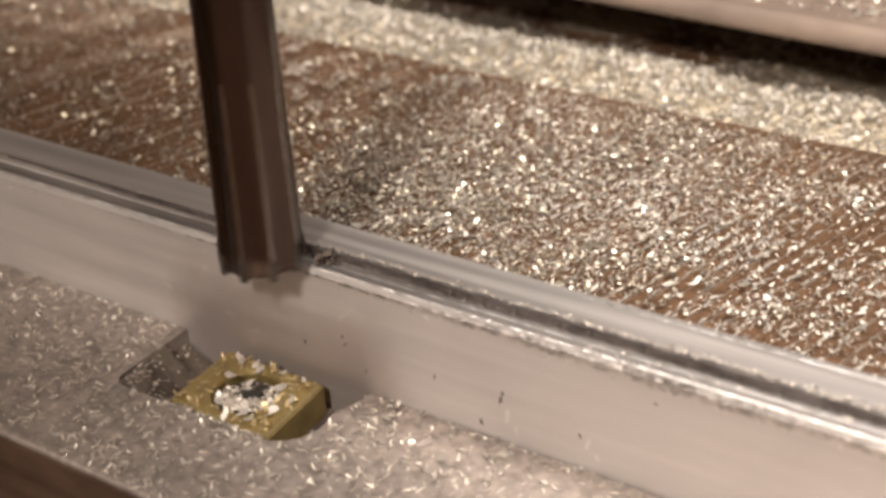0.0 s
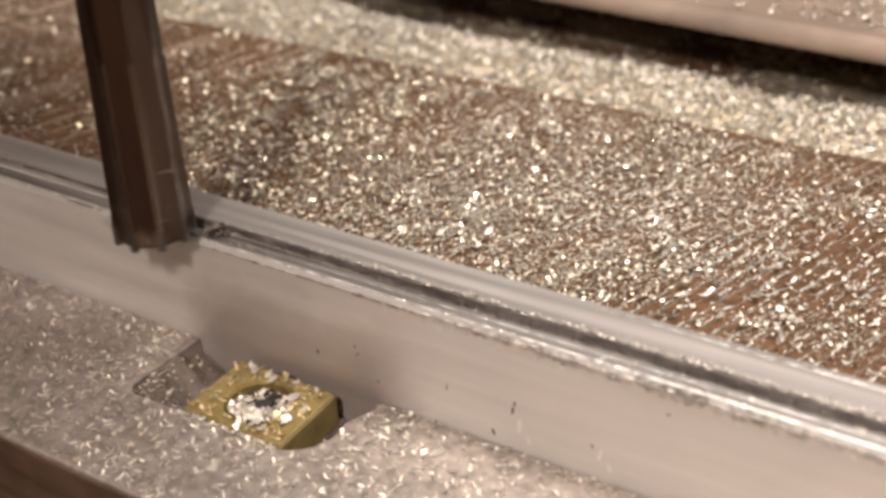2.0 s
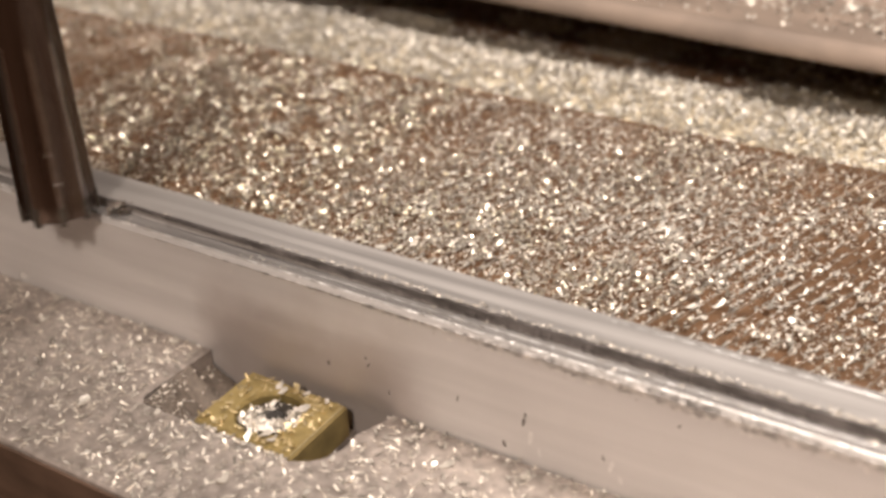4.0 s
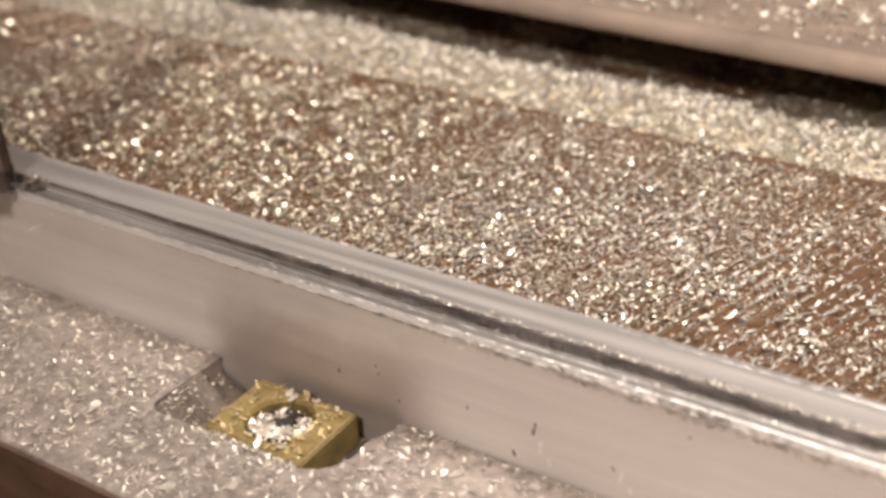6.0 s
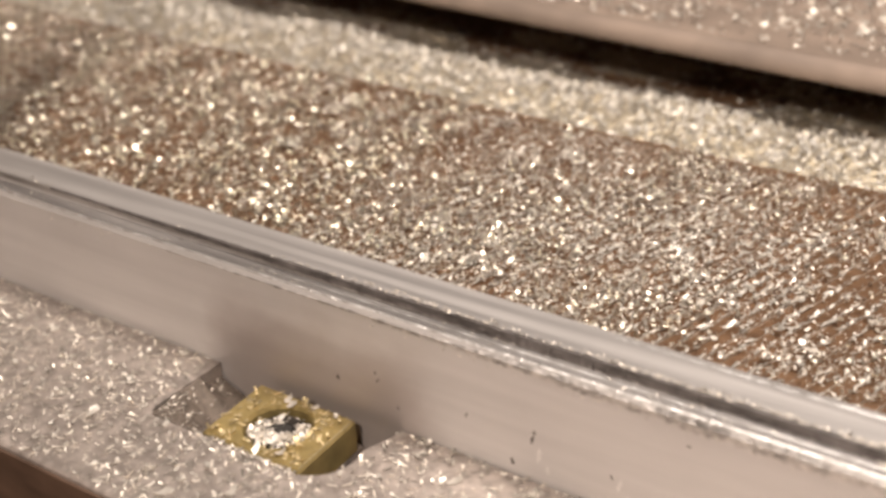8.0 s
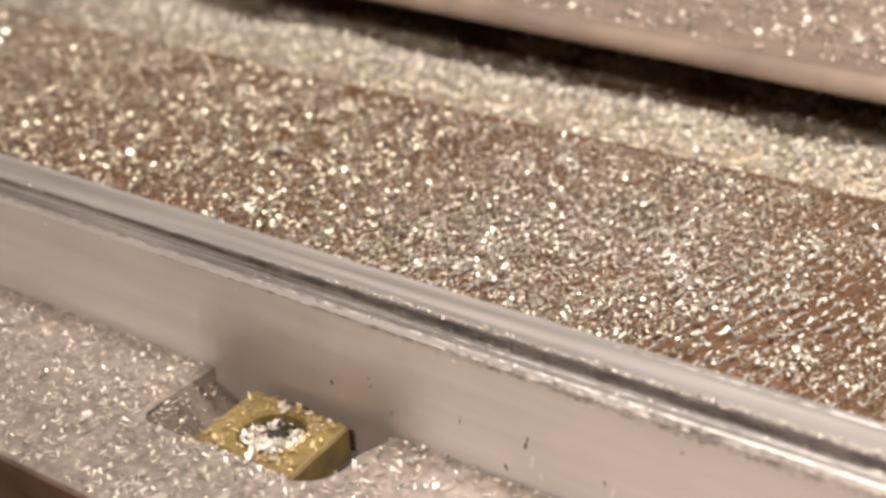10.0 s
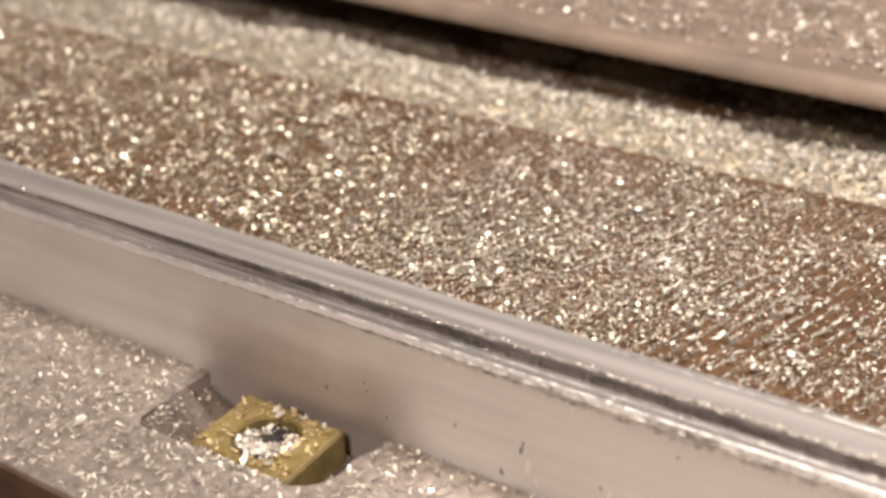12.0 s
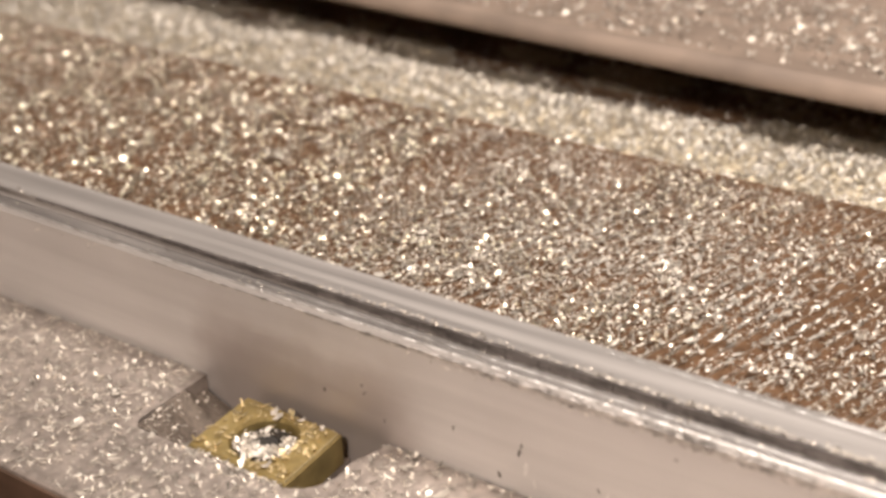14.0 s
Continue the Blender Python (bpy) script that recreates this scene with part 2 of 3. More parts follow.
def workpiece():
    yb, y0 = Y_BAR_BACK, Y_BAR
    top, step = 0.0015, 0.0
    outline = [(y0, -0.0300), (y0, step - 0.0010), (y0 + 0.0003, step - 0.0003), (y0 + 0.0008, step)]
    outline += [(0.0061, step), (0.0062, top - 0.00006), (0.00626, top)]
    outline += [(yb - 0.0004, top), (yb, top - 0.0004), (yb, -0.0300)]
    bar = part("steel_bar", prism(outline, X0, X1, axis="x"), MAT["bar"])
    bar.data.materials.append(MAT["bar_top"])
    for p in bar.data.polygons:
        if p.normal.z > 0.9 and p.center.z > 0.5 * top:
            p.material_index = 1
    tagged(bar, "grey milled steel bar with a freshly cut step along its edge", "steel bar")
    band = [(y0 + 0.0007, step + 0.00003), (0.0060, step + 0.00003), (0.0060, step - 0.0004), (y0 + 0.0007, step - 0.0004)]
    part("cut_step", prism(band, X0 + 0.001, X1 - 0.001, axis="x"), MAT["cut"], bar, "freshly cut step")
    rng = random.Random(5)
    for x, z, w, h, turn in ((0.0109, -0.0120, 0.0003, 0.0011, -35), (0.0105, -0.0107, 0.0004, 0.0006, 10), (0.0144, -0.0157, 0.0003, 0.0009, 10), (0.0264, -0.0124, 0.0003, 0.0011, -5), (0.0371, -0.0126, 0.0005, 0.0016, -12), (0.0374, -0.0113, 0.0004, 0.0009, 8), (0.0596, -0.0047, 0.0006, 0.0004, 0), (0.0340, -0.0176, 0.0005, 0.0014, 20), (0.0493, -0.0141, 0.0003, 0.0010, 30), (0.0034, -0.0140, 0.0006, 0.0008, 12)):
        nick = prism([(0.4 * w * math.cos(a) * (1 + 0.4 * rng.random()), 0.4 * h * math.sin(a) * (1 + 0.3 * rng.random())) for a in [6.283 * k / 9 for k in range(9)]], 0.0, 0.00006)
        bmesh.ops.transform(nick, matrix=pose(x, y0, z, 90, 0, 0) @ pose(0, 0, 0, 0, 0, turn), verts=nick.verts)
        part("nick", nick, MAT["nick"], bar, "small dark nick in the face")

    def strip(name, section, mat, label, lo=X0, hi=X1):
        """A ragged band along the bar; section(x) gives its line across."""
        bm = bmesh.new()
        x, prev = lo, None
        while x < hi:
            ring = [bm.verts.new((x, y, z)) for y, z in section(x)]
            if prev:
                for i in range(len(ring) - 1):
                    bm.faces.new((prev[i], prev[i + 1], ring[i + 1], ring[i]))
            prev = ring
            x += rng.uniform(0.0003, 0.0008)
        part(name, bm, MAT[mat], bar, label)

    def ease(x, a, b):
        u = min(1.0, max(0.0, (x - a) / (b - a)))
        return u * u * (3 - 2 * u)

    def riser(x):
        k = 0.45 + 0.55 * ease(x, -0.05, 0.02)
        low = 0.0059 - k * rng.uniform(0.0, 0.0003)
        back = 0.00635 + k * rng.uniform(0.0, 0.0004)
        foot = 0.00095 * (1 - k)
        return [(low, step + 0.00006 + foot), (0.0060, step + 0.00012 + foot), (0.00605, top), (0.00618, top + 0.00004), (back, top + 0.00003)]

    def fringe(x):
        k = ease(x, -0.02, 0.075)
        drop = 0.0001 + 0.0002 * rng.random() + k * rng.uniform(0.0006, 0.0014)
        return [(y0 - 0.00003, step - 0.0010 - drop), (y0 - 0.00005 - 0.00012 * k * rng.random(), step - 0.0010), (y0 + 0.00024, step - 0.0003 - 0.0005 * (1 - k))]

    def burr(x):
        w, h = rng.uniform(0.0, 0.00016), 0.00004 + 0.00010 * rng.random() ** 2
        return [(y0 + 0.00033, step - 0.00032 - w), (y0 + 0.00040 - h, step - 0.00020), (y0 + 0.00055, step - 0.00010 + h)]

    def second_line(x):
        w = rng.uniform(0.0, 0.0001)
        return [(0.0047 - w, step + 0.00005), (0.00485, step + 0.00011), (0.0050 + w, step + 0.00005)]

    def back_line(x):
        w = rng.uniform(0.0, 0.00012)
        return [(0.01235 - w, top + 0.00002), (0.0125, top + 0.00008), (0.01265 + w, top + 0.00002)]

    # ragged band holding the painted dark reflection; it thins to the left
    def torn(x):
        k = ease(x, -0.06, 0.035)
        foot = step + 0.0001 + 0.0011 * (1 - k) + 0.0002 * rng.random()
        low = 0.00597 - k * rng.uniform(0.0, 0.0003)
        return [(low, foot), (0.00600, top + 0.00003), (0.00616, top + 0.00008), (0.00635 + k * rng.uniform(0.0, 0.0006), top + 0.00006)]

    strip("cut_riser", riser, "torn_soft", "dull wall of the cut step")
    strip("torn_riser_reflection", torn, "torn", "torn wall of the cut step, dark reflection put into its colour", -0.06)
    strip("ragged_fringe", fringe, "fuzz", "grey ragged fringe under the cut edge", -0.03)
    strip("burr", burr, "burr", "bright burr along the cut edge", -0.10)
    strip("tool_line", second_line, "burr", "bright tool line on the cut step", -0.01)
    strip("tool_line", back_line, "burr", "bright line along the back of the bar", 0.045)
    for x, z, w, h, turn in ((0.0382, -0.0150, 0.0007, 0.0022, -8), (0.0396, -0.0171, 0.0005, 0.0014, 10), (0.0505, -0.0150, 0.0006, 0.0020, -12), (0.0519, -0.0169, 0.0005, 0.0012, 15)):
        smear = prism([(0.4 * w * math.cos(a) * (1 + 0.6 * rng.random()), 0.5 * h * math.sin(a) * (1 + 0.3 * rng.random())) for a in [6.283 * k / 9 for k in range(9)]], 0.0, 0.00004)
        bmesh.ops.transform(smear, matrix=pose(x, y0, z, 90, 0, 0) @ pose(0, 0, 0, 0, 0, turn), verts=smear.verts)
        part("smear", smear, MAT["smear"], bar, "pale rubbed smear on the face")
    return bar


RIDGE_STEP = 0.00246


def groove_height(x, y):
    """Height of the ridges left by the cutter over the valleys between."""
    u = ((x - 0.3055 * y + 0.25) / RIDGE_STEP) % 1.0
    u = min(u, 1 - u)
    return 0.00035 * max(0.0, 1 - u / 0.12) - 0.0005


def grooved_plate():
    body = part("fixture_plate", box(X0, X1, Y_BAR_BACK + 0.0003, 0.0913, -0.050, Z_BACK - 0.0006), MAT["grooved"])
    tagged(body, "brown plate with slanting tool marks covered in bright chips", "fixture plate")
    # one narrow ridge of the tool marks, repeated side by side
    rng = random.Random(8)
    bm = bmesh.new()
    y0, y1, prev = Y_BAR_BACK + 0.0006, 0.0910, None
    for k in range(15):
        y = y0 + (y1 - y0) * k / 14
        x = 0.3055 * y
        w, h = rng.uniform(0.00024, 0.00040), rng.uniform(0.00038, 0.00060)
        ring = [bm.verts.new((x - w, y, -0.0007)), bm.verts.new((x + rng.uniform(-0.0001, 0.0001), y, h - 0.0006)), bm.verts.new((x + w, y, -0.0007))]
        if prev:
            bm.faces.new((prev[0], prev[1], ring[1], ring[0]))
            bm.faces.new((prev[1], prev[2], ring[2], ring[1]))
        prev = ring
    first = part("ridge", bm, MAT["ridge"], body)
    mesh = first.data
    first.location = (-0.25, 0, Z_BACK)
    for k in range(1, 150):
        ob = new("ridge", mesh)
        ob.parent = body
        ob.location = (-0.25 + k * RIDGE_STEP, 0, Z_BACK - (rng.uniform(0.00025, 0.0006) if k < 108 else rng.uniform(0.0, 0.0003)))
    return body


def channel_and_rail():
    tagged(part("channel_floor", box(X0, X1, 0.0915, 0.40, -0.050, Z_CHANNEL), MAT["grooved"]), "sunken brown channel full of chips", "floor", kind="structure")
    y0, zt, zl, r = 0.0, 0.0046, -0.0003, 0.0036
    rail = tagged(new("rail"), "smooth steel rail with rounded lip and chips on top", "rail")
    rail.matrix_world = pose(0, RAIL_Y, 0, 0, 0, math.degrees(math.atan(RAIL_SLOPE)))
    part("rail_body", prism([(y0 + r, zl), (y0 + r, zt), (0.17, zt), (0.17, Z_CHANNEL), (y0 + 0.045, Z_CHANNEL), (y0 + 0.045, zl)], X0, X1, axis="x"), MAT["rail"], rail)
    lip = [(y0 + r - 0.00002, zl)] + [(y0 + 0.0012, zl)] + arc(y0 + r, zt - r, r, 188, 90, 12)[:-1] + [(y0 + r - 0.00002, zt)]
    bm = prism(lip, X0, X1, axis="x")
    for f in bm.faces:
        f.smooth = len(f.verts) == 4 and f.normal.z >= 0
    part("rounded_lip", bm, MAT["rail"], rail)


# ---- brass edge clamp ----
def edge_clamp():
    root = tagged(new("edge_clamp"), "brass edge clamp filled with chips pressing on the bar", "clamp")
    root.matrix_world = pose(-0.0017, -0.0058, Z_FRONT + 0.0003, 0.8, 0, -0.5)
    w, d, h = 0.0093, 0.0069, 0.0058
    n = 40
    bm = bmesh.new()
    corner = [(-w, -d), (w, -d), (w, d), (-w, d)]

    def on_rect(a):
        c, s = math.cos(a), math.sin(a)
        k = min(w / abs(c) if abs(c) > 1e-9 else 9, d / abs(s) if abs(s) > 1e-9 else 9)
        return (c * k, s * k)

    angles = sorted({2 * math.pi * i / n for i in range(n)} | {math.atan2(y, x) % (2 * math.pi) for x, y in corner})
    rings = []
    for kind in ("bottom", "low", "chamfer", "rim", "bore", "deep"):
        ring = []
        for a in angles:
            x, y = on_rect(a)
            if kind == "bottom":
                p = (x, y, -h)
            elif kind == "low":
                p = (x, y, -0.0005)
            elif kind == "chamfer":
                p = (x * 0.965, y * 0.955, 0.0)
            elif kind == "rim":
                p = (0.0055 * math.cos(a), 0.0055 * math.sin(a), -0.0001)
            elif kind == "bore":
                p = (0.0052 * math.cos(a), 0.0052 * math.sin(a), -0.0008)
            else:
                p = (0.0050 * math.cos(a), 0.0050 * math.sin(a), -0.0045)
            ring.append(bm.verts.new(p))
        rings.append(ring)
    k = len(angles)
    for a, b in zip(rings, rings[1:]):
        for i in range(k):
            bm.faces.new((a[i], a[(i + 1) % k], b[(i + 1) % k], b[i]))
    bm.faces.new(rings[0][::-1])
    bm.faces.new(rings[-1])
    part("clamp_body", bm, MAT["brass"], root)
    # the glint on the right chamfer, laid on as a paler strip
    part("edge_highlight", box(0.965 * w - 0.0001, 0.965 * w + 0.00012, -0.95 * d, 0.93 * d, -0.0002, 0.00005), MAT["brass_chip"], root, "bright strip painting the highlight on the brass edge")
    screw = part("screw_head", revolve([(0.0042, -0.0044), (0.0042, -0.0014), (0.0038, -0.0010), (0.0022, -0.0010), (0.0019, -0.0013), (0.0019, -0.0034)], 36), MAT["screw"], root, "dark socket screw packed with chips")
    # solid prism, slightly proud; its black stands for the hollow's darkness
    socket = prism([(0.0021 * math.cos(radians(60 * k)), 0.0021 * math.sin(radians(60 * k))) for k in range(6)], -0.0033, -0.00095)
    part("hex_socket", socket, MAT["socket"], screw, "black hexagon painting the shade inside the socket")
    return root


# ---- chips ----
def chips(name, label, seed, count, place, size=(0.0007, 0.0016), tilt=35, curl=(20, 170), mat="chip", width=(0.35, 0.7), heading=None):
    """Many curled flakes as one object; place(rng) gives x, y, z or None."""
    rng = random.Random(seed)
    verts, faces = [], []
    seg = 4
    made = 0
    while made < count:
        p = place(rng)
        made += 1
        if p is None:
            continue
        length = size[0] + (size[1] - size[0]) * rng.random() ** 1.6
        half = 0.5 * length * rng.uniform(*width)
        bend = radians(rng.uniform(*curl))
        r = length / bend
        m = Euler((radians(rng.gauss(0, tilt)), radians(rng.gauss(0, tilt)), rng.uniform(0, 6.283) if heading is None else heading + rng.gauss(0, 0.12))).to_matrix()
        base = len(verts)
        skew = rng.uniform(-0.3, 0.3) * length
        lift = 0.35 * half
        flip = rng.choice((1, -1))
        for i in range(seg + 1):
            a = bend * (i / seg - 0.5)
            taper = 1.0 - 0.5 * abs(2 * i / seg - 1) * rng.random()
            for s in (-1, 1):
                v = m @ Vector((r * math.sin(a), s * half * taper + skew * (i / seg - 0.5), flip * r * (1 - math.cos(a))))
                verts.append((p[0] + v.x, p[1] + v.y, p[2] + lift + max(v.z, -lift)))
        for i in range(seg):
            q = base + 2 * i
            faces.append((q, q + 1, q + 3, q + 2))
    me = bpy.data.meshes.new(name)
    me.from_pydata(verts, [], faces)
    me.materials.append(MAT[mat])
    ob = new(name, me)
    return tagged(ob, label, "metal chips", kind="stuff")


def chips_everywhere():
    def on_back(rng, patch=None):
        x, y = rng.uniform(-0.23, 0.10), rng.uniform(Y_BAR_BACK + 0.001, 0.0911)
        if patch:
            x, y = rng.uniform(*patch[0]), rng.uniform(*patch[1])
            edge = 0.004 * noise.noise((x * 150, y * 150, 1.0))
            x, y = x + edge, min(max(y + edge, Y_BAR_BACK + 0.001), 0.0911)
        elif x < -0.022 and rng.random() < 0.80:
            return None
        thick = 0.45 + 0.55 * noise.noise((x * 60, y * 60, 0.3)) + 0.5 * noise.noise((x * 17, y * 17, 4.0))
        thick -= max(0, (x - 0.008) * 7) + max(0, (0.028 - y) * 20) + max(0, (0.060 - y) * 3) * min(1, max(0, (x - 0.03) * 30))
        thick -= max(0.0, (y - 0.0878) * 700)
        if rng.random() > 0.40 + thick:
            return None
        return x, y, Z_BACK + groove_height(x, y) + 0.0008 * rng.random() ** 2

    def coarse(rng):
        x, y = rng.uniform(-0.23, -0.018), rng.uniform(Y_BAR_BACK + 0.002, 0.0900)
        if noise.noise((x * 70, y * 70, 12.0)) + 0.25 < rng.random() * 0.9:
            return None
        return x, y, Z_BACK + 0.0002 + 0.0008 * rng.random()

    def fresh(rng):
        x, y = rng.gauss(0.012, 0.034), rng.uniform(0.022, 0.0905)
        if x < -0.06 or noise.noise((x * 45, y * 45, 15.0)) + 0.42 < rng.random() * 0.9:
            return None
        return x, y, Z_BACK + 0.0002 + 0.0008 * rng.random()

    def on_ridges(rng):
        y = rng.uniform(Y_BAR_BACK + 0.001, 0.075)
        x = -0.25 + RIDGE_STEP * rng.randrange(90, 150) + 0.3055 * y + rng.gauss(0, 0.00018)
        if noise.noise((x * 50, y * 50, 3.0)) + rng.random() < 0.35:
            return None
        return x, y, Z_BACK - 0.0001

    def drift_height(x, y):
        lean = -0.0027 * min(1.0, max(0.0, (y - 0.1225 - RAIL_SLOPE * x) / 0.014)) + 0.0030 * math.exp(-((y - 0.112) / 0.014) ** 2)
        return Z_CHANNEL + 0.0028 + lean + 0.0016 * noise.noise((x * 45, y * 60, 2.0)) + 0.0007 * noise.noise((x * 260, y * 260, 5.0))

    nx, ny = 420, 70
    verts = [(-0.34 + 0.45 * i / nx, 0.0918 + 0.066 * j / ny, 0.0) for j in range(ny + 1) for i in range(nx + 1)]
    verts = [(x, y, drift_height(x, y) + 0.0005 * noise.noise((x * 900, y * 900, 7.0))) for x, y, z in verts]
    faces = [(j * (nx + 1) + i, j * (nx + 1) + i + 1, (j + 1) * (nx + 1) + i + 1, (j + 1) * (nx + 1) + i) for j in range(ny) for i in range(nx)]
    me = bpy.data.meshes.new("chip_drift")
    me.from_pydata(verts, [], faces)
    me.materials.append(MAT["swarf"])
    tagged(new("chip_drift", me), "packed drift of fine pale swarf filling the channel", "metal chips", kind="stuff")

    nests = [(0.038, 0.060), (0.040, 0.063), (0.035, 0.049), (0.066, 0.033), (0.049, 0.040), (0.035, 0.038), (0.015, 0.030), (-0.002, 0.042), (0.060, 0.050), (0.071, 0.046)]
    pick = random.Random(77)
    nests += [(pick.uniform(-0.06, 0.07), pick.uniform(0.026, 0.085)) for _ in range(34)]

    def in_nests(rng):
        x, y = rng.choice(nests)
        x, y = x + rng.gauss(0, 0.0012), y + rng.gauss(0, 0.0012)
        if not Y_BAR_BACK + 0.001 < y < 0.091:
            return None
        return x, y, Z_BACK + 0.0001 + 0.0012 * rng.random() ** 2

    def in_channel(rng):
        x, y = rng.uniform(-0.32, 0.10), 0.0918 + 0.068 * rng.random()
        if y > 0.124 + RAIL_SLOPE * x and rng.random() < 0.75:
            return None
        return x, y, drift_height(x, y) + 0.0006 * rng.random()

    def on_rail(rng):
        x, y = rng.uniform(-0.17, 0.10), rng.uniform(0.0050, 0.114)
        if noise.noise((x * 40, y * 40, 8.0)) + rng.random() + min(0, (y - 0.0125) * 30) < 0.22:
            return None
        return x, y + RAIL_Y + RAIL_SLOPE * x, 0.0047

    def in_pocket(x, y):
        if y > -0.0039:
            edge = 0.0130 + 0.388 * (y + 0.0039)
        else:
            edge = 0.0058 + math.sqrt(max(0.0, 0.0076 ** 2 - (y + 0.0061) ** 2))
        return -0.0226 < x < edge and y > -0.0138

    def on_front(rng):
        x, y = rng.uniform(-0.13, 0.08), rng.uniform(-0.0300, Y_BAR - 0.0004)
        if in_pocket(x, y) or (x > 0.02 and rng.random() < 0.3):
            return None
        if rng.random() > 0.75 + 0.6 * noise.noise((x * 110, y * 110, 6.0)):
            return None
        return x, y, Z_FRONT + 0.00005

    # swarf fill of the pocket; its dark colour includes the shade down there
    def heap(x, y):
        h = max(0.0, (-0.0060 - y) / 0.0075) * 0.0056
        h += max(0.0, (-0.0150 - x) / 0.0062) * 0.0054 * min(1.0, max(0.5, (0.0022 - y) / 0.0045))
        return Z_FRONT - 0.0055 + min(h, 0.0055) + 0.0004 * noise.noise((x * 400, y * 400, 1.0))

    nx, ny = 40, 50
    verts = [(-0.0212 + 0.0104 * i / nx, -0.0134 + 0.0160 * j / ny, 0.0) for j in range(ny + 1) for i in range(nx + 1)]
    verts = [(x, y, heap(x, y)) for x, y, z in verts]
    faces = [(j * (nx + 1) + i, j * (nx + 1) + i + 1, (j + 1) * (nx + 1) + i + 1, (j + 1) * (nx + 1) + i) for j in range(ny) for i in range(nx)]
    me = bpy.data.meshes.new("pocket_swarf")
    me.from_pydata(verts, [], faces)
    me.materials.append(MAT["swarf_dark"])
    tagged(new("pocket_swarf", me), "fine swarf packed into the pocket corner, shade put into its colour", "metal chips", kind="stuff")

    def in_pocket_left(rng):
        x, y = rng.uniform(-0.0208, -0.0112), rng.uniform(-0.0132, 0.0022)
        if rng.random() > 0.06 + max(0.0, (heap(x, y) - Z_FRONT + 0.0050) / 0.0045):
            return None
        return x, y, heap(x, y) + 0.0001

    def in_pocket_right(rng):
        x, y = rng.uniform(0.0078, 0.0135), rng.uniform(-0.010, 0.0024)
        return x, y, Z_FRONT - 0.0119 + 0.0006 * rng.random()

    def on_clamp(rng):
        x, y = rng.uniform(-0.0106, 0.0070), rng.uniform(-0.0120, 0.0008)
        if math.hypot(x + 0.0017, y + 0.0058) < 0.0053 or (x > 0.0035 and rng.random() < 0.5) or (x < -0.007 and rng.random() < 0.6):
            return None
        return x, y, Z_FRONT + 0.0004

    def in_bore(rng):
        a, r = rng.uniform(0, 6.283), 0.0048 * rng.random() ** 0.5
        x, y = r * math.cos(a), r * math.sin(a)
        front = 0.5 - 0.5 * y / 0.0048 + 0.1 * x / 0.0048
        if math.hypot(x - 0.0006, y - 0.0009) < 0.0017 or rng.random() > max(0.0, front) ** 1.5 or (x < -0.0036 and rng.random() < 0.8):
            return None
        return x - 0.0017, y - 0.0058, Z_FRONT - 0.0009 + 0.0013 * max(0.0, -y / 0.005) + 0.0004 * rng.random()

    def round_clamp(rng):
        x = rng.uniform(-0.0112, 0.0070)
        return x, -0.0129 - 0.0008 * rng.random(), Z_FRONT + 0.0001 - 0.0004 * rng.random()

    def along_foot(rng):
        x = rng.uniform(-0.12, 0.08)
        if in_pocket(x, 0):
            return None
        return x, Y_BAR - 0.0003 - 0.0010 * rng.random() ** 2, Z_FRONT + 0.00005

    def on_bar(rng):
        x = rng.uniform(-0.13, 0.09)
        if noise.noise((x * 60, 0.0, 9.0)) + 0.3 < rng.random() * 0.8 - max(0.0, x) * 6:
            return None
        if rng.random() < 0.6:
            return x, 0.0040 + 0.0020 * rng.random() ** 2, 0.0001
        return x, 0.0064 + 0.0010 * rng.random() ** 2, 0.0016

    def behind_riser(rng):
        x = 0.09 - 0.09 * rng.random() ** 1.5
        return x, 0.0063 + 0.0004 * rng.random() + 0.0012 * rng.random() ** 2, 0.0016

    def under_edge(rng):
        x = rng.uniform(-0.10, 0.09)
        if rng.random() > 0.08 + 9 * max(0.0, x):
            return None
        return x, Y_BAR - 0.0001, -0.0010 - 0.0018 * rng.random() ** 1.5

    chips("plate_chips", "bright curled chips lying thick on the grooved plate", 1, 76000, on_back, (0.0005, 0.0017), 36, (80, 320), width=(0.12, 0.34))
    chips("coarse_chips", "sparse large bright chips on the bare plate", 16, 6500, coarse, (0.0012, 0.0030), 34, (70, 290), mat="chip_bright", width=(0.16, 0.42))
    chips("fresh_chips", "brighter fresh chips scattered over the packed ones", 18, 6500, fresh, (0.0008, 0.0022), 34, (80, 300), mat="chip_bright", width=(0.14, 0.40))
    falling = []
    for k in range(14):
        x1 = -0.022 - 0.0125 * k
        for y0, y1 in ((Y_BAR_BACK + 0.001, 0.050), (0.050, 0.0911)):
            area = (x1 - 0.0125, x1), (y0, y1)
            n = round(62000 * 0.86 * 0.0125 * (y1 - y0) / (0.33 * 0.0765))
            ob = chips("falling_chips", "shower of bright chips dropping from the spindle onto the plate", 60 + 2 * k + (y0 > 0.03), n, lambda rng: on_back(rng, area), (0.0006, 0.0019), 32, (70, 290), mat="chip_bright", width=(0.15, 0.42))
            falling.append((ob, x1 - 0.006, (y0 + y1) / 2, 0.25 + 0.62 * k + (0.3 if y0 > 0.03 else 0.0)))
    chips("ridge_chips", "slivers of metal lying along the tool marks", 11, 7000, on_ridges, (0.0006, 0.0022), 14, (10, 60), width=(0.12, 0.3), heading=1.274)
    chips("chip_nests", "small nests of pale curled chips on the plate", 14, 1100, in_nests, (0.0007, 0.0022), 36, (90, 300), mat="chip_white", width=(0.15, 0.4))
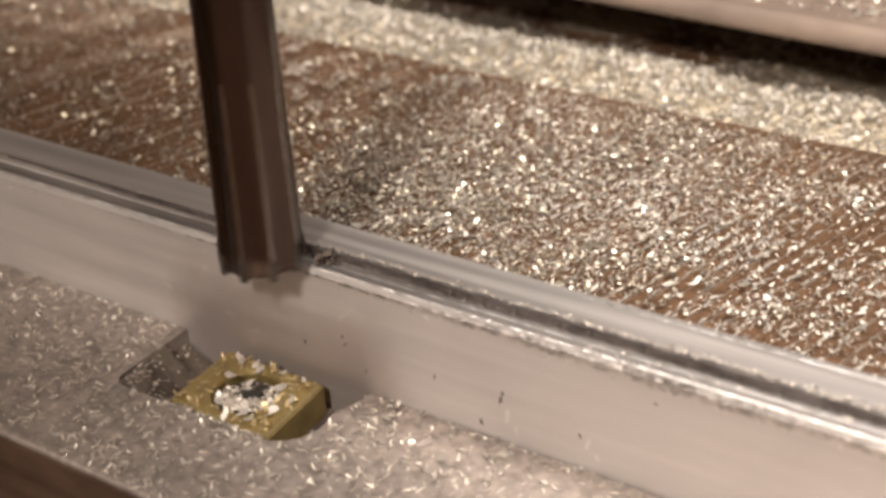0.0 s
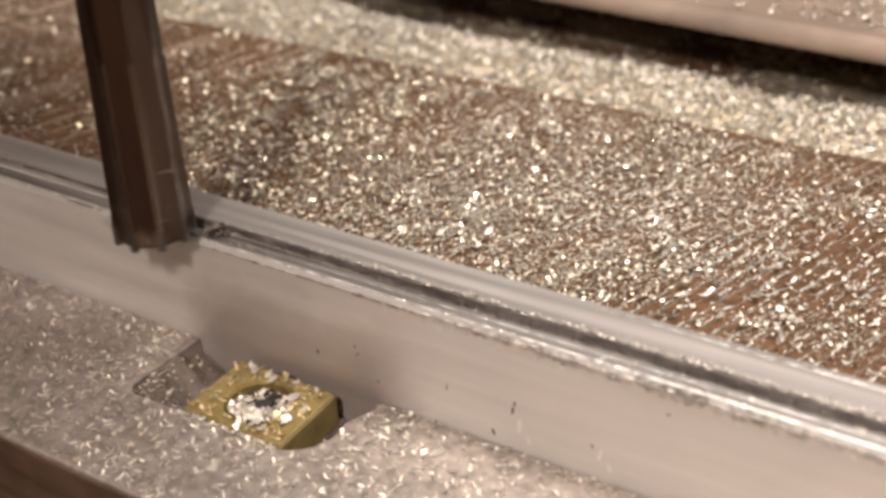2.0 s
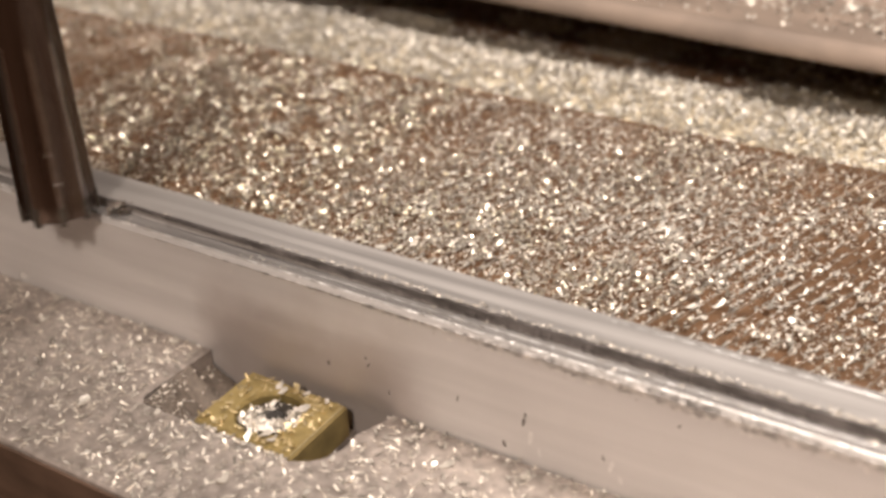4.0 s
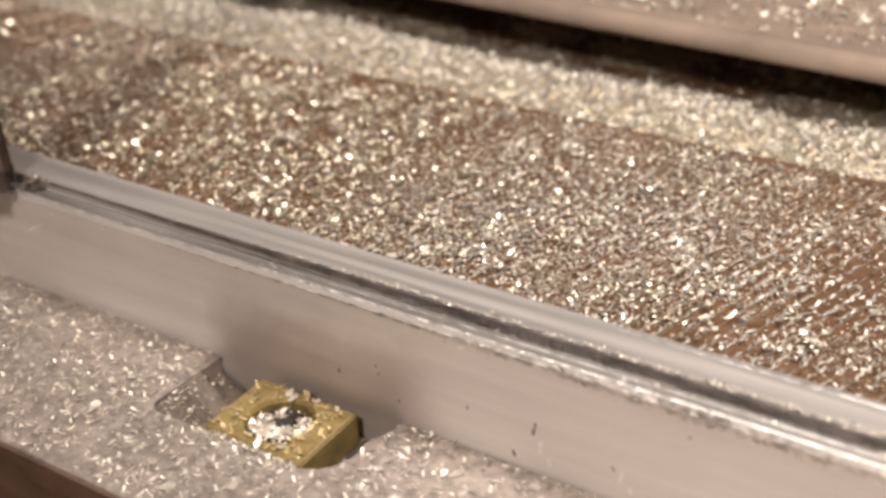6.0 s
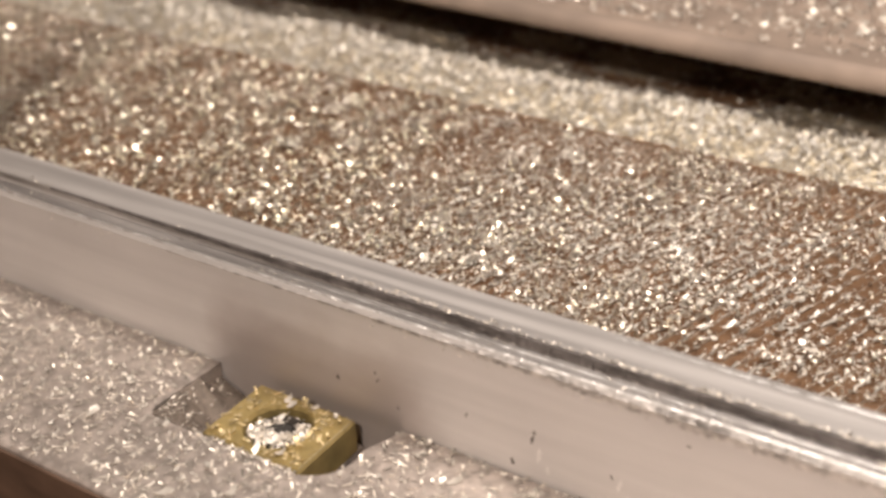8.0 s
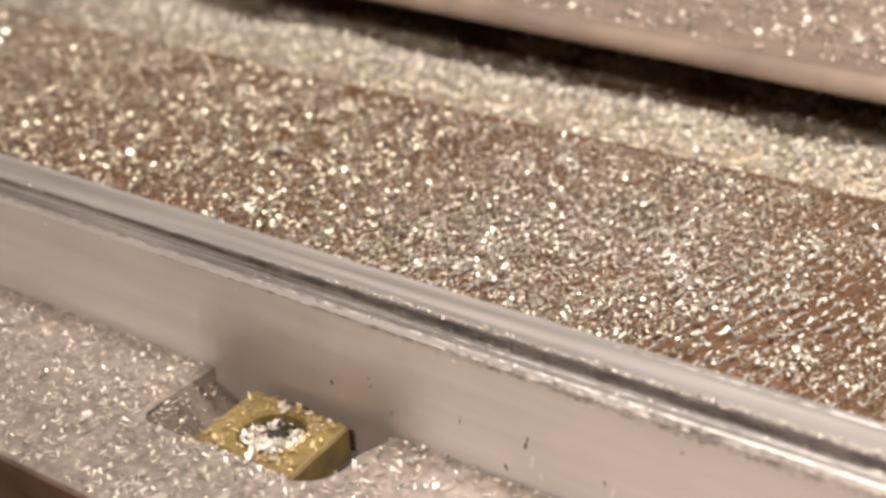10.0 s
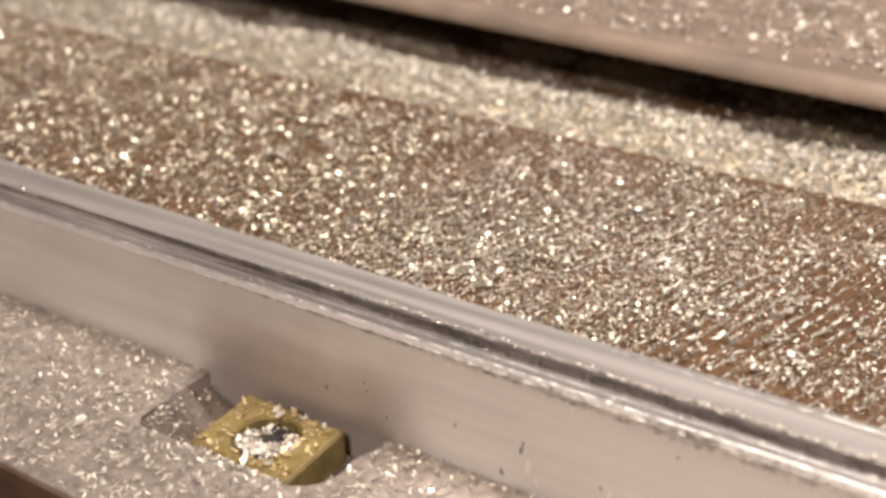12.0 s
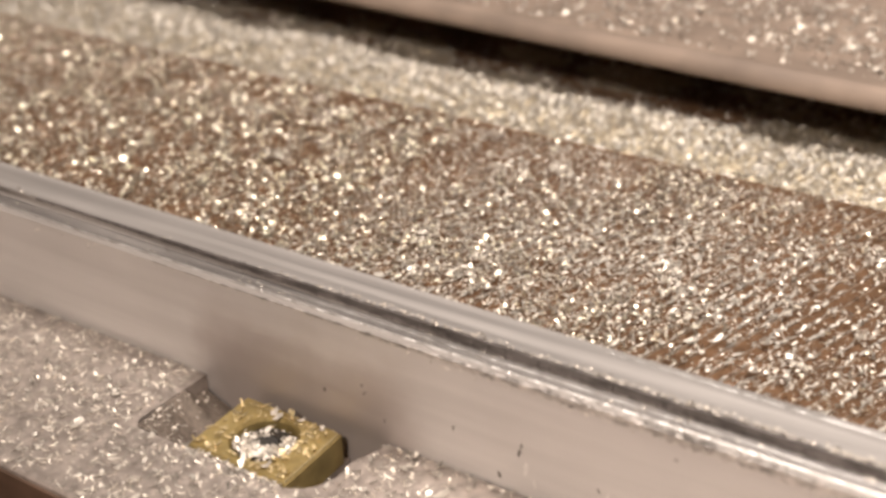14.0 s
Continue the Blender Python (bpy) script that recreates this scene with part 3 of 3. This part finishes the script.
    chips("channel_chips", "deep drift of bright chips in the channel", 2, 56000, in_channel, (0.0006, 0.0017), 34)
    chips("rail_chips", "loose bright chips on top of the rail", 3, 12000, on_rail, (0.0008, 0.0020), 22, mat="chip_fine")
    chips("clamp_plate_chips", "fine bright chips strewn on the clamp plate", 4, 15000, on_front, (0.0004, 0.0018), 10, (15, 110), mat="chip_fine", width=(0.11, 0.30))
    chips("foot_chips", "line of small chips along the foot of the bar", 9, 260, along_foot, (0.0004, 0.0011), 30)
    chips("pocket_chips", "chips heaped in the pocket beside the clamp", 5, 190, in_pocket_left, (0.0003, 0.0013), 14, (15, 90), mat="chip_fine", width=(0.18, 0.42))
    chips("pocket_chips", "a few chips at the bottom of the pocket", 10, 60, in_pocket_right, (0.0005, 0.0013), 25)
    chips("rim_chips", "small chips caught in the gap before the clamp", 15, 230, round_clamp, (0.0003, 0.0012), 18, (15, 90), mat="chip_fine", width=(0.2, 0.5))
    chips("clamp_chips", "bright chips lying on the brass clamp", 6, 420, on_clamp, (0.0006, 0.0022), 20, (30, 160), mat="brass_chip", width=(0.14, 0.40))
    chips("bore_chips", "pale chips packed round the clamp screw", 7, 1100, in_bore, (0.0004, 0.0016), 30, (30, 200), mat="chip_white", width=(0.25, 0.65))
    chips("step_chips", "slivers clinging along the cut step of the bar", 12, 900, on_bar, (0.0002, 0.0008), 20, mat="chip_fine", width=(0.15, 0.4), heading=0.0)
    chips("step_specks", "bright ragged specks behind the torn wall", 17, 600, behind_riser, (0.0002, 0.0007), 18, mat="chip_fine", width=(0.3, 0.6))
    chips("edge_specks", "fine specks of burr just under the cut edge", 13, 1500, under_edge, (0.00015, 0.0005), 40, mat="chip_fine", width=(0.3, 0.6))
    return falling


def flake(m, size, seed, mat="chip_white"):
    """A single larger curled flake with some thickness."""
    rng = random.Random(seed)
    bm = bmesh.new()
    seg, bend, thick = 4, rng.uniform(0.5, 1.9), 0.00008
    slant = size * rng.uniform(-0.18, 0.18)
    rows = []
    for i in range(seg + 1):
        a = bend * (i / seg - 0.5)
        end = 1 - 0.35 * abs(2 * i / seg - 1) ** 2
        sides = [size * 0.34 * rng.uniform(0.35, 1.15) * end for _ in range(2)]
        r = size / bend
        lift = r * (1 - math.cos(a))
        rows.append([bm.verts.new((r * math.sin(a) + slant * s, s * h, lift + k)) for k in (0, thick) for s, h in zip((-1, 1), sides)])
    for a, b in zip(rows, rows[1:]):
        for i, j in ((0, 1), (1, 3), (3, 2), (2, 0)):
            bm.faces.new((a[i], a[j], b[j], b[i]))
    bm.faces.new([rows[0][i] for i in (0, 1, 3, 2)])
    bm.faces.new([rows[-1][i] for i in (0, 1, 3, 2)])
    ob = part("metal_flake", bm, MAT[mat])
    ob.matrix_world = m
    return tagged(ob, "large pale curled metal flake among finer chips", "metal flake", "large flakes")


def large_flakes():
    rng = random.Random(21)
    spots = [(0.0280, -0.0030, 0.0024), (0.0265, -0.0042, 0.0016), (-0.0280, 0.0016, 0.0018), (-0.0335, -0.0010, 0.0015), (-0.0480, 0.0012, 0.0018),
             (-0.0530, -0.0040, 0.0022), (0.0205, -0.0010, 0.0012), (0.0130, -0.0100, 0.0013), (0.0225, -0.0100, 0.0014), (-0.0170, -0.0142, 0.0015)]
    for i, (x, y, size) in enumerate(spots):
        flake(pose(x, y, Z_FRONT + 0.0001, rng.gauss(0, 6), rng.gauss(0, 6), rng.uniform(0, 360)), size, 100 + i)
    for i in range(46):
        x, y = rng.uniform(-0.06, 0.05), rng.uniform(-0.029, 0.001)
        if not (-0.0235 < x < 0.0165 and y > -0.0145):
            flake(pose(x, y, Z_FRONT + 0.0001, rng.gauss(0, 6), rng.gauss(0, 6), rng.uniform(0, 360)), rng.uniform(0.0008, 0.0016), 500 + i)
    for i in range(60):
        x, y = rng.uniform(-0.05, 0.075), rng.uniform(0.024, 0.085)
        flake(pose(x, y, Z_BACK + 0.0004, rng.gauss(0, 14), rng.gauss(0, 14), rng.uniform(0, 360)), rng.uniform(0.0009, 0.0020), 600 + i, "chip")
    back = [(-0.039, 0.069, 0.0030), (0.026, 0.0905, 0.0024), (-0.002, 0.042, 0.0020), (0.035, 0.049, 0.0020), (0.015, 0.030, 0.0020), (0.038, 0.060, 0.0030),
            (0.035, 0.038, 0.0026), (-0.032, 0.085, 0.0024), (0.040, 0.062, 0.0026), (-0.0425, 0.0525, 0.0024), (0.049, 0.040, 0.0022), (0.066, 0.033, 0.0026)]
    for i, (x, y, size) in enumerate(back):
        flake(pose(x, y, Z_BACK + 0.0006, rng.gauss(0, 20), rng.gauss(0, 20), rng.uniform(0, 360)), 0.72 * size, 200 + i)
    clamp = [(-0.0030, -0.0010, 0.0019), (-0.0045, 0.0000, 0.0018), (0.0030, -0.0110, 0.0019), (-0.0010, -0.0118, 0.0018), (0.0005, 0.0003, 0.0014), (0.0046, 0.0002, 0.0012)]
    for i, (x, y, size) in enumerate(clamp):
        flake(pose(x, y, Z_FRONT + 0.0005, rng.gauss(0, 12), rng.gauss(0, 12), rng.uniform(0, 360)), size, 300 + i)
    # flakes that lie on the clamp at first and are blown off it one by one
    hops = []
    for i, (x, y, size, t, ex, ey) in enumerate(((-0.0075, 0.0000, 0.0027, 2.3, -0.0290, -0.0180), (-0.0035, -0.0100, 0.0025, 1.6, 0.0020, -0.0210), (0.0022, -0.0030, 0.0026, 4.2, 0.0240, -0.0120),
                                                 (0.0058, -0.0045, 0.0020, 3.5, 0.0310, -0.0060), (0.0012, -0.0103, 0.0024, 4.8, -0.0060, -0.0260), (0.0050, -0.0084, 0.0024, 2.8, 0.0190, -0.0170),
                                                 (-0.0060, -0.0040, 0.0021, 1.1, -0.0300, -0.0090))):
        turn = rng.uniform(0, 360)
        start = (x, y, Z_FRONT + 0.0005)
        ob = flake(pose(*start, 0, 0, turn), size, 340 + i)
        hops.append((ob, t, start, (ex, ey, Z_FRONT + 0.0001), turn))
    return hops


# ---- cutter ----
def milling_cutter():
    root = tagged(new("milling_cutter"), "dark steel milling cutter spinning along the bar edge", "milling cutter")
    n, R = 180, 0.0063
    levels = [0.0, 0.0004, 0.004, 0.010, 0.018, 0.026, 0.030, 0.033, 0.036, 0.039, 0.042, 0.046, 0.055, 0.064, 0.125]
    bm = bmesh.new()
    rings = []
    for z in levels:
        s = 1.0 if z < 0.027 else max(0.0, 1 - (z - 0.027) / 0.016)
        s = s * s * (3 - 2 * s)
        ring = []
        for i in range(n):
            a = 2 * math.pi * i / n
            u = (a * 9 / (2 * math.pi)) % 1.0
            g = 0.0 if u > 0.92 else math.sin(math.pi * (u / 0.92) ** 0.8)
            r = (R - 0.0011 * min(1, z / 0.045)) * (1 - 0.10 * g * s) * (0.95 if z == 0 else 1)
            ring.append(bm.verts.new((r * math.cos(a), r * math.sin(a), z)))
        rings.append(ring)
    for a, b in zip(rings, rings[1:]):
        for i in range(n):
            bm.faces.new((a[i], a[(i + 1) % n], b[(i + 1) % n], b[i]))
    bm.faces.new(rings[0][::-1])
    bm.faces.new(rings[-1])
    part("fluted_body", bm, MAT["tool"], root, smooth=True)
    for k in range(9):
        bm = bmesh.new()
        prev = None
        for z in (0.0006, 0.010, 0.020, 0.0295):
            r = R - 0.0011 * z / 0.045 + 0.00003
            ring = [bm.verts.new((r * math.cos(a), r * math.sin(a), z)) for a in [radians(40 * k + 37.6 + 1.2 * i / 3) for i in range(4)]]
            if prev:
                for i in range(3):
                    bm.faces.new((prev[i], prev[i + 1], ring[i + 1], ring[i]))
            prev = ring
        part("land", bm, MAT["land"], root, "bright ground land beside a flute", smooth=True)
    for k in range(9):
        bm = box(0.0045, 0.00635, -0.0004, 0.0006, -0.0004, 0.0030)
        bevel(bm, 0.0002, 1)
        bmesh.ops.rotate(bm, verts=bm.verts, matrix=Matrix.Rotation(radians(40 * k - 3), 3, "Z"))
        part("cutting_tooth", bm, MAT["carbide"], root, "dark carbide cutting tooth")
    part("collet_nut", revolve([(0.0056, 0.1240), (0.0150, 0.1255), (0.0170, 0.1280), (0.0170, 0.1580), (0.0150, 0.1600)]), MAT["screw"], root, "dark collet nut")
    part("spindle_nose", revolve([(0.0240, 0.1605), (0.0450, 0.1660), (0.0500, 0.1700), (0.0500, 0.1850), (0.0880, 0.1880), (0.0920, 0.1920), (0.0920, 0.4200)]), MAT["tool"], root, "dark steel spindle nose")
    return root


CUTTER_PHASE = 5.6


def cutter_place(t):
    return -0.0003 - 0.01175 * t, -0.0003


def flying_chips():
    """Chips that ride in the flutes, fly off one after another and come to rest."""
    rng = random.Random(31)
    made = []

    def round_tool(rng):
        a, r = rng.uniform(0, 6.283), rng.uniform(0.008, 0.030)
        z = rng.uniform(-0.012, 0.018)
        if r * math.sin(a) > 0.0 and z < 0.004:
            return None
        return r * math.cos(a), r * math.sin(a) - 0.001, z

    spray = chips("chip_spray", "specks of metal flying round the spinning cutter", 51, 110, round_tool, (0.00025, 0.0007), 60, mat="chip")
    made.append(spray)
    for k in range(26):
        t0 = round((0.15 + k * 0.52 + rng.uniform(-0.1, 0.1)) * 30) / 30
        ob = flake(Matrix(), rng.uniform(0.0008, 0.0016), 400 + k, "chip")
        ob.name = "flying_chip"
        tagged(ob, "small bright chip thrown off by the cutter", "metal chip", "flying chips")
        x, y = cutter_place(t0)
        if k % 3 == 0:
            end = (min(x + rng.uniform(0.02, 0.10), 0.06), rng.uniform(0.022, 0.080), Z_BACK + 0.0008)
        else:
            end = (min(x + rng.uniform(0.01, 0.09), 0.06), rng.uniform(-0.028, -0.0145), Z_FRONT + 0.0004)
        made.append((ob, t0, end, rng.uniform(0.01, 0.03), rng.uniform(0.17, 0.33)))
    return made


def swarf_clump():
    """Dark chips that hang at the trailing side of the cutter and travel with it."""
    def behind(rng):
        return 0.0078 + rng.gauss(0, 0.0008), 0.0055 + rng.gauss(0, 0.0009), 0.0004 + abs(rng.gauss(0, 0.0006))

    return chips("swarf_clump", "small clump of dark chips pushed along by the cutter", 52, 46, behind, (0.0008, 0.0022), 40, (60, 240), mat="swarf_dark", width=(0.2, 0.5))


def motions():
    walk(clump, [(t, pose(*cutter_place(t), 0.0)) for t in (0.0, 14.0)])
    rows = []
    for f in range(0, 421):
        t = f / 30
        x, y = cutter_place(t)
        rows.append((t, pose(x, y, 0.0016, 0, 0, (CUTTER_PHASE - 80 * f) % 360)))
    walk(cutter, rows)
    walk(loose[0], rows)
    for ob, cx, cy, t0 in falling:
        x, y = cutter_place(0.0)
        path = [(0.0, pose(x - cx, y - cy, 0.2300))]
        x, y = cutter_place(t0)
        path.append((t0, pose(x - cx, y - cy, 0.2300)))
        for i in range(1, 6):
            u = i / 5
            path.append((t0 + i / 30, pose((x - cx) * (1 - u), (y - cy) * (1 - u), 0.2300 * (1 - u * u))))
        path.append((14.0, pose(0, 0, 0)))
        walk(ob, path)
    for ob, t0, start, end, turn in hops:
        path = [(0.0, pose(*start, 0, 0, turn)), (t0, pose(*start, 0, 0, turn))]
        for i in range(1, 8):
            u = i / 7
            p = [a + (b - a) * u for a, b in zip(start, end)]
            path.append((t0 + i / 30, pose(p[0], p[1], p[2] + 0.012 * u * (1 - u), 60 * i if i < 7 else 0, 0, turn + 20 * i)))
        path.append((14.0, path[-1][1]))
        walk(ob, path)
    for ob, t0, end, height, span in loose[1:]:
        x, y = cutter_place(0.0)
        path = [(0.0, pose(x, y - 0.0050, 0.006))]
        x, y = cutter_place(t0)
        start = (x, y - 0.0050, 0.006)
        path.append((t0, pose(*start)))
        steps = max(4, round(span * 30))
        for i in range(1, steps + 1):
            u = i / steps
            p = [a + (b - a) * u for a, b in zip(start, end)]
            p[2] += height * 4 * u * (1 - u)
            path.append((t0 + i / 30, pose(*p, 70 * i % 360 if i < steps else 0, 0, 45 * i % 360)))
        last = path[-1][1]
        if path[-1][0] < 13.9:
            path.append((14.0, last))
        walk(ob, path)


# ---- lamps of the machine ----
def lamp_housing(name, eye, target, radius):
    root = tagged(new(name), "black round machine work lamp", "lamp")
    root.matrix_world = look(eye, target)
    part("housing", revolve([(radius * 1.15, 0.002), (radius * 1.15, 0.03), (radius * 0.7, 0.05)], 40), MAT["lamp"], root)
    stem = revolve([(0.008, 0.0), (0.008, 0.9 - eye[2] - 0.03)], 16)
    bmesh.ops.transform(stem, matrix=root.matrix_world.inverted() @ Matrix.Translation((eye[0], eye[1], eye[2] + 0.03)), verts=stem.verts)
    part("stem", stem, MAT["lamp"], root)


enclosure()
clamp_plate()
bar = workpiece()
grooved_plate()
channel_and_rail()
edge_clamp()
cutter = milling_cutter()
lamp_housing("work_lamp", LAMP_EYE, (0.0, 0.03, 0.0), 0.06)
lamp_housing("work_lamp", CEILING_EYE, (0.0, 0.03, 0.0), 0.14)
hops = large_flakes()
loose = flying_chips()
clump = swarf_clump()
falling = chips_everywhere()
motions()
